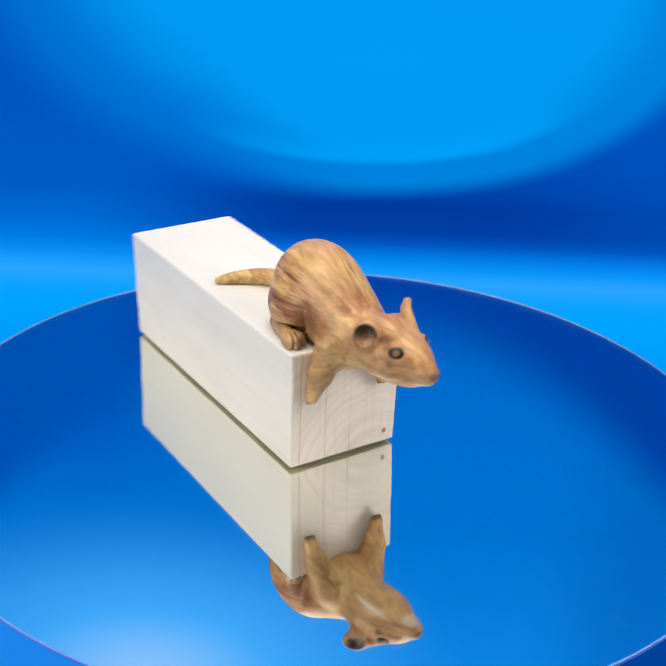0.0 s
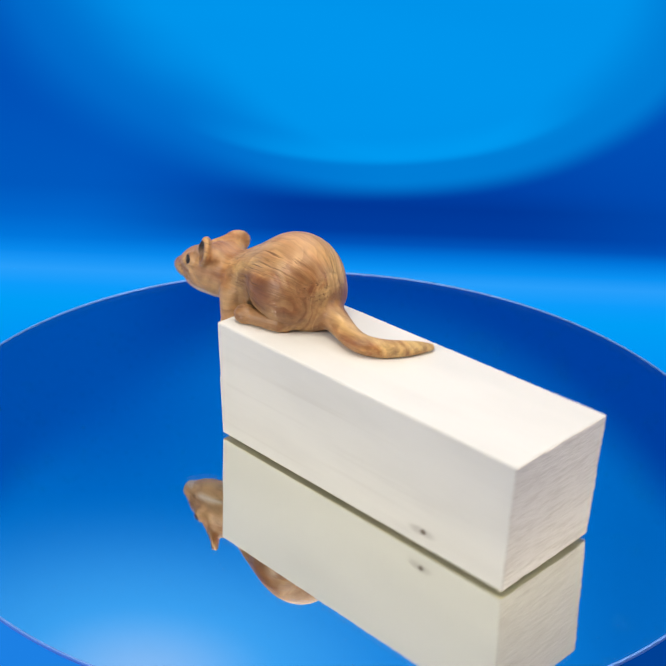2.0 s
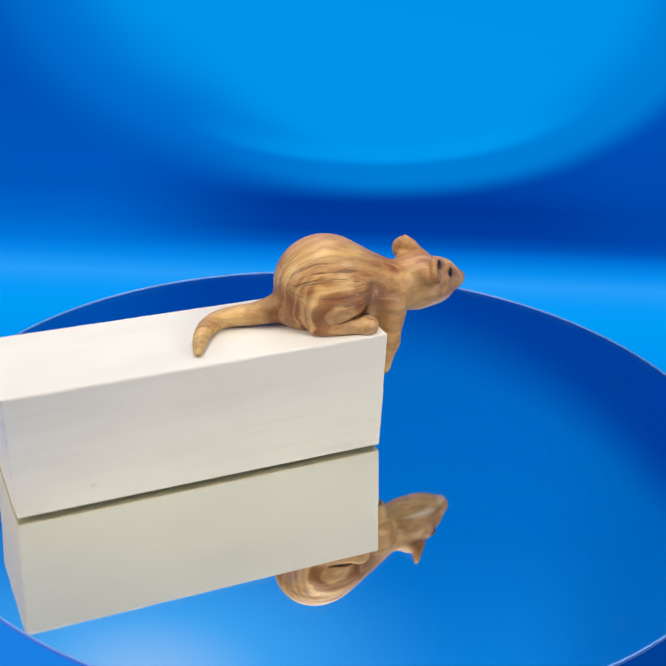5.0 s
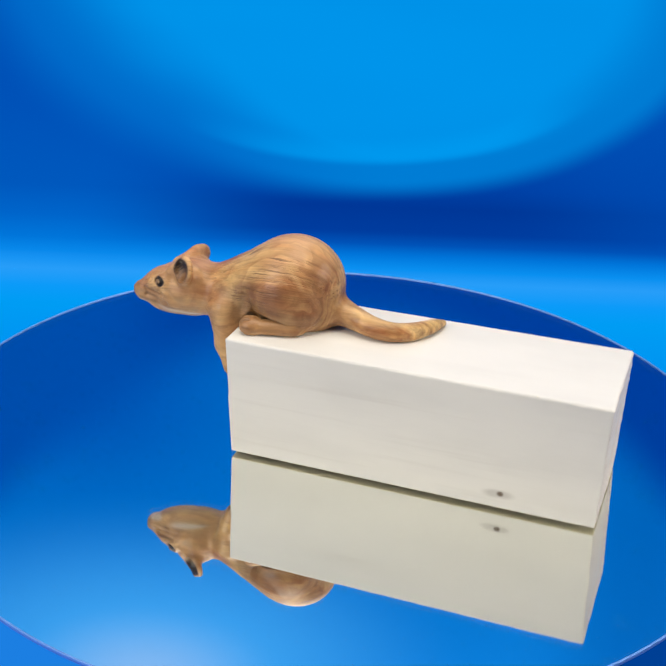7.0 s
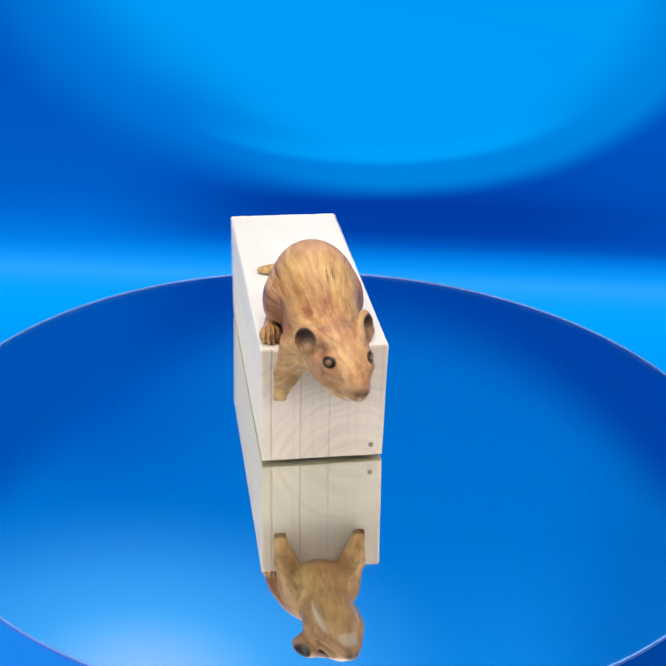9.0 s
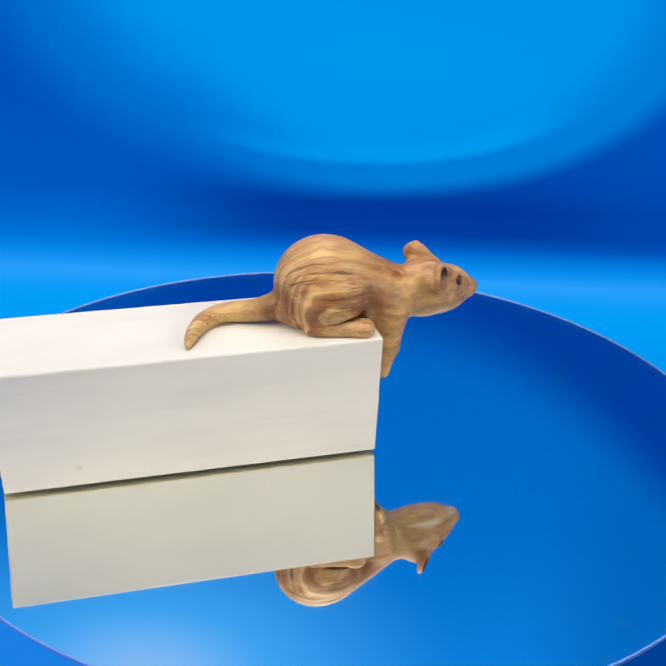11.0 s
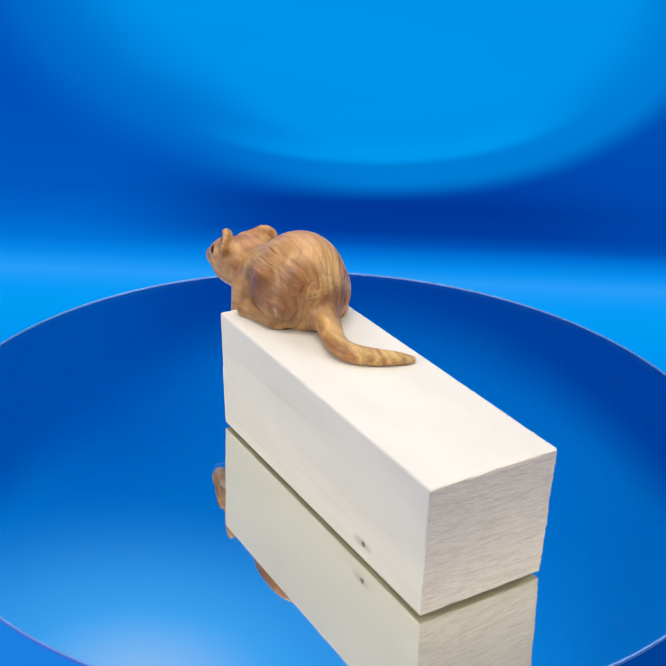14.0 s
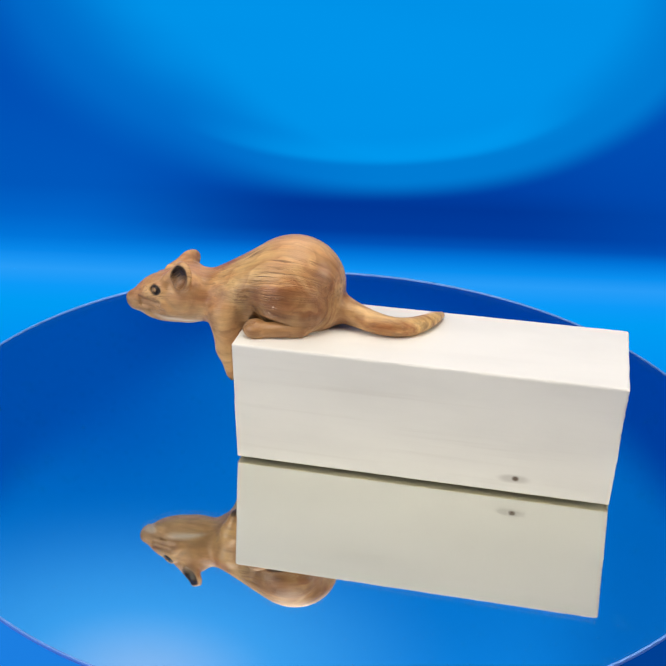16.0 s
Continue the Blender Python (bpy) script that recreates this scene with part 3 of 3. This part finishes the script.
    # carved crease between haunch and foreleg
    for s, y in ((1, 14.2), (-1, -12.2)):
        d = -smin(-d, cone(P, (21.0, y + s * 2.2, 49.0), (19.0, y + s * 1.4, 60.5), 2.4, 0.3), 3.0)
    # hind feet with toes
    for heel, toe, s in FEET:
        heel, toe = np.array(heel), np.array(toe)
        # thigh and belly are cut away round the foot
        d = -smin(-d, foot_gap(P, heel, toe), 0.4)
        d = smin(d, cone(P, heel, toe - (5, 0, 0.0), 2.8, 2.8), 0.4)
        d = smin(d, fist(P, toe), 0.9)
        # rounded toes parted by cuts
        for k in (-1, 0, 1):
            d = -smin(-d, toe_cut(P, toe, k), 0.45)
        # cut behind the heel
        back = heel + ((-5.6, s * 2.2, -4) if s > 0 else (-6.0, s * 2.2, -4))
        d = -smin(-d, cone(P, back, back + (0.6, s * 1.2, 13), 2.0, 0.9), 0.5)
    # tail
    pts = [np.array((*a, r)) for a, r in TAIL]
    pts = [2 * pts[0] - pts[1]] + pts + [2 * pts[-1] - pts[-2]]
    run = [0.5 * (2 * p1 + (p2 - p0) * t + (2 * p0 - 5 * p1 + 4 * p2 - p3) * t * t + (3 * p1 - p0 - 3 * p2 + p3) * t ** 3)
           for p0, p1, p2, p3 in zip(pts, pts[1:], pts[2:], pts[3:]) for t in (0.0, 0.25, 0.5, 0.75)] + [pts[-2]]
    tail = cone(P, run[0][:3], run[1][:3], run[0][3], run[1][3])
    for a, b in zip(run[1:], run[2:]):
        tail = np.minimum(tail, cone(P, a[:3], b[:3], a[3], b[3]))
    d = smin(d, tail, 2.0)
    # seated on the block's top and front
    box = np.maximum(P[..., 0] - 22.3, P[..., 2] - 45.25)
    return np.maximum(d, -box)


def mouse_burn_shade(V):
    """Scorched ear cups and eye rims, darkened toe clefts, shade painted into leg creases."""
    V = V.astype(np.float32)
    b = np.zeros(len(V))
    for c, n, s in EARS:
        nn = n / np.linalg.norm(n)
        q = egg(V, c + nn * 1.7 - np.array((0, 0, 0.2)), (2.3, 3.7, 4.2) if s > 0 else (2.3, 3.5, 3.7), basis(n))
        # cup stain left lighter below, imitating light caught in the hollow
        deep = 0.42 + 0.55 * np.clip((V[:, 2] - c[2] + 2.2) / 3.4, 0, 1) + 0.22 * np.sin(V[:, 0] * 4.1 + V[:, 2] * 5.3) * np.sin(V[:, 1] * 4.7)
        b = np.maximum(b, np.clip(deep, 0, 0.97) * np.clip((0.75 - q) / 0.5, 0, 1))
    for e in EYES:
        out = e - head_point(2.5, 0, 0.4)
        out = out / np.linalg.norm(out)
        rel = V - e
        ax = rel @ out
        flat = rel - ax[:, None] * out
        flat[:, 2] *= 1.3
        rr = np.linalg.norm(flat, axis=1)
        b = np.maximum(b, np.clip((2.7 - rr) / 0.35, 0, 1) * np.clip((rr - 1.0) / 0.3, 0, 1) * (ax > -1.5))
        b = np.maximum(b, np.clip((2.5 - rr) / 0.4, 0, 1) * (ax > -1.5) * 0.42)
    for s in (1, -1):
        b = np.maximum(b, 0.6 * np.clip((1.0 - np.linalg.norm(V - head_point(20.7, s * 1.1, -4.5), axis=1)) / 0.5, 0, 1))
    b = np.maximum(b, 0.5 * np.clip(0.6 - egg(V, head_point(20.6, 0, -4.0), (1.6, 2.6, 1.5), basis(FWD)), 0, 1))
    for heel, toe, s in FEET:
        toe = np.array(toe)
        for k in (-1, 0, 1):
            q = np.maximum(toe_cut(V, toe, k), np.abs(fist(V, toe) + 0.4) - 1.0)
            b = np.maximum(b, 0.5 * np.clip((0.15 - q) / 0.4, 0, 1))
        # shade in the crease between thigh and foot, painted dark
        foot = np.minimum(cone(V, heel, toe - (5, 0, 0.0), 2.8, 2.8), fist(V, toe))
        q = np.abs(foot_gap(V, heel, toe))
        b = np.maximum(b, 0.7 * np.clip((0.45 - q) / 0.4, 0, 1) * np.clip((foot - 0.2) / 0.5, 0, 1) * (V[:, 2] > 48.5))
        # shade painted into the cut behind the heel
        back = np.array(heel) + ((-5.6, s * 2.2, -4) if s > 0 else (-6.0, s * 2.2, -4))
        q = cone(V, back + (1.6, -s * 1.2, 0), back + (1.4, -s * 0.2, 11), 0.3, 0.1)
        b = np.maximum(b, 0.4 * np.clip((0.6 - q) / 0.6, 0, 1))
    for y in (16.2, -13.2):
        for k in (-1, 0, 1):
            q = np.linalg.norm(V - np.array((24.6, y + k * 1.4, 27.0 if y > 0 else 26.4)), axis=1)
            b = np.maximum(b, 0.75 * np.clip((1.9 - q) / 0.8, 0, 1))
    # crease shade before the haunch, painted stronger towards the bottom
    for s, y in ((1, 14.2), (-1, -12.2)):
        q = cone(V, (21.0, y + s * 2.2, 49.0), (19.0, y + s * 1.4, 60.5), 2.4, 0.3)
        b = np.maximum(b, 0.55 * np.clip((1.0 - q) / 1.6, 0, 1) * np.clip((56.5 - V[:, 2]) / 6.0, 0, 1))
    # darkened line of the mouth
    for s in (1, -1):
        q = cone(V, head_point(19.4, s * 0.3, -5.6), head_point(11.5, s * 5.4, -6.2), 0.2, 0.2)
        b = np.maximum(b, 0.3 * np.clip((0.7 - q) / 0.7, 0, 1))
    return b


def mouse_jaw_light(V):
    """Light bounced up from the mirror, painted pale along the jaw and chin."""
    V = V.astype(np.float32)
    q = egg(V, head_point(4, 0, -9.8), (14, 8.0, 3.3), basis(FWD))
    aside = np.abs((V - HEAD) @ LEFT)
    chin = np.clip(0.8 - egg(V, head_point(15.5, 0, -8.0), (4.0, 3.4, 1.3), basis(FWD)), 0, 1)
    return 0.7 * chin + (1 - chin) * np.clip((1.3 - q) / 1.4, 0, 1) * np.clip((aside - 5.4) / 1.6, 0.0, 1) * np.clip((V[:, 2] - HEAD[2] + 10.4) / 0.8, 0.0, 1)


def mouse_heart_shade(V):
    """Dark heartwood on haunches and shoulders; painted shade before the haunches, behind the cheeks."""
    V = V.astype(np.float32)
    b = np.zeros(len(V))
    for c, r, k in (((1, 15.0, 56), (10, 8, 6), 1.0), ((-4, -14.5, 49), (9, 8, 5), 0.6), ((26, 13, 50), (7, 7, 8), 0.75), ((26, -10, 47), (7, 7, 9), 0.75),
                    ((37, 11, 51), (3, 4, 6), 0.5), ((41, -8, 50), (4, 4, 8), 0.6), ((-12, 9, 60), (8, 6, 14), 0.7), ((25, 1, 40), (6, 6, 8), 0.5), ((-11, 0, 54), (6, 13, 5), 0.75),
                    ((19, 14, 55), (3.5, 4, 8), 0.95), ((19, -12.5, 54), (3.5, 4, 8), 0.95), (head_point(20.5, 0, -3.6), (2.4, 3.4, 1.6), 0.9),
                    (head_point(12, 6, -3.8), (4, 2, 0.9), 0.75), (head_point(10, -6.5, -2.8), (6, 3, 2.6), 0.85),
                    ((30, -12, 44), (5, 5, 10), 0.7), ((4, 17, 52), (8, 4, 3), 0.9), (head_point(2, 9, 0.5), (2, 2, 3), 0.6)):
        b = np.maximum(b, k * np.clip(1.25 - egg(V, c, r) / 4.0, 0, 1) * (egg(V, c, r) < 5))
    return np.clip(b, 0, 1)


def mouse_strokes(V):
    """Where the open grain shows as dark strokes: the upper flanks and the neck."""
    V = V.astype(np.float32)
    b = np.zeros(len(V))
    for c, r in (((11, 9, 70), (13, 7, 4.5)), ((27, 8, 60), (8, 7, 4)), ((2, -12, 64), (13, 7, 6)), ((-10, 2, 66), (6, 9, 6))):
        b = np.maximum(b, np.clip(1.0 - egg(V, c, r) / 5.0, 0, 1) * (egg(V, c, r) < 5))
    return np.clip(b, 0, 1)


def surface_net(field, lo, hi, step):
    """Skin of a distance field: one vertex in each cell that it crosses."""
    axes = [np.arange(a, b, step, dtype=np.float32) for a, b in zip(lo, hi)]
    F = np.empty([len(a) for a in axes], np.float32)
    Y, Z = np.meshgrid(axes[1], axes[2], indexing="ij")
    for i0 in range(0, len(axes[0]), 16):
        xs = axes[0][i0:i0 + 16]
        P = np.empty((len(xs), *Y.shape, 3), np.float32)
        P[..., 0], P[..., 1], P[..., 2] = xs[:, None, None], Y, Z
        F[i0:i0 + 16] = field(P)
    S = F < 0
    n = np.array(F.shape) - 1
    corner = [(i, j, k) for i in (0, 1) for j in (0, 1) for k in (0, 1)]
    cnt = sum(S[i:n[0] + i, j:n[1] + j, k:n[2] + k].astype(np.int8) for i, j, k in corner)
    cells = np.argwhere((cnt > 0) & (cnt < 8))
    ids = np.full(n, -1, np.int64)
    ids[tuple(cells.T)] = np.arange(len(cells))
    acc, w = np.zeros((len(cells), 3)), np.zeros(len(cells))
    for a in corner:
        for ax in range(3):
            if a[ax]:
                continue
            b = list(a)
            b[ax] = 1
            fa, fb = F[tuple((cells + a).T)], F[tuple((cells + b).T)]
            cross = (fa < 0) != (fb < 0)
            t = np.where(cross, fa / np.where(cross, fa - fb, 1), 0)
            p = np.array(a, float) + np.eye(3)[ax] * t[:, None]
            acc += p * cross[:, None]
            w += cross
    V = (cells + acc / w[:, None]) * step + np.array(lo)
    faces = []
    for ax in range(3):
        u, v = (ax + 1) % 3, (ax + 2) % 3
        sl0 = [slice(1, -1)] * 3
        sl0[ax] = slice(0, -1)
        sl1 = list(sl0)
        sl1[ax] = slice(1, None)
        A, Bq = S[tuple(sl0)], S[tuple(sl1)]
        e = np.argwhere(A != Bq)
        ins = A[tuple(e.T)]
        base = e.copy()
        for k in range(3):
            if k != ax:
                base[:, k] += 1
        du, dv = np.eye(3, dtype=int)[u], np.eye(3, dtype=int)[v]
        q = np.stack([ids[tuple((base - du - dv).T)], ids[tuple((base - dv).T)], ids[tuple(base.T)], ids[tuple((base - du).T)]], 1)
        q[~ins] = q[~ins][:, ::-1]
        faces.append(q)
    return V, np.concatenate(faces)


def build_mouse():
    V, Q = surface_net(mouse_field, (-50, -22, 22), (70, 24, 80), 0.44)
    me = bpy.data.meshes.new("carved_mouse")
    me.vertices.add(len(V))
    me.vertices.foreach_set("co", (V * 0.001).astype(np.float32).ravel())
    me.loops.add(4 * len(Q))
    me.loops.foreach_set("vertex_index", Q.astype(np.int32).ravel())
    me.polygons.add(len(Q))
    me.polygons.foreach_set("loop_start", np.arange(0, 4 * len(Q), 4, dtype=np.int32))
    me.polygons.foreach_set("use_smooth", np.ones(len(Q), bool))
    me.update(calc_edges=True)
    for name, values in (("burn_shade", mouse_burn_shade(V)), ("pale", mouse_jaw_light(V)), ("heart_shade", mouse_heart_shade(V)), ("strokes", mouse_strokes(V))):
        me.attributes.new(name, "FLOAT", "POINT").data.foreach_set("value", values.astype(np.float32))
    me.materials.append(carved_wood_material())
    ob = new("carved_mouse", me)
    return tagged(ob, "oiled tan wooden mouse carving crouching on the white block's end", "carving")


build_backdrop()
build_room()
build_platter()
block = build_block()
mouse = build_mouse()


# ---- what moves: the turntable coasts down ----
def motions():
    turns = [(0.0, -59.06), (0.5, -7.97), (1.0, 41.75), (1.5, 88.68), (2.0, 134.22), (2.5, 179.5), (3.0, 222.84), (3.5, 264.73), (4.0, 305.95), (4.5, 344.79), (5.0, 382.31), (5.5, 418.52), (6.0, 453.44), (6.5, 487.07), (7.0, 519.16), (7.5, 550.39), (8.0, 580.61), (8.5, 610.74), (9.0, 637.64), (9.5, 663.66), (10.0, 688.38), (10.5, 711.79), (11.0, 733.89), (11.5, 754.7), (12.0, 774.13), (12.5, 792.27), (13.0, 809.22), (13.5, 825.22), (14.0, 840.01), (14.5, 853.64), (15.0, 865.85), (15.5, 876.97), (16.0, 887.25)]
    rows = [(t, pose(0, 0, 0, 0, 0, a)) for t, a in turns]
    walk(block, rows)
    walk(mouse, rows)


motions()
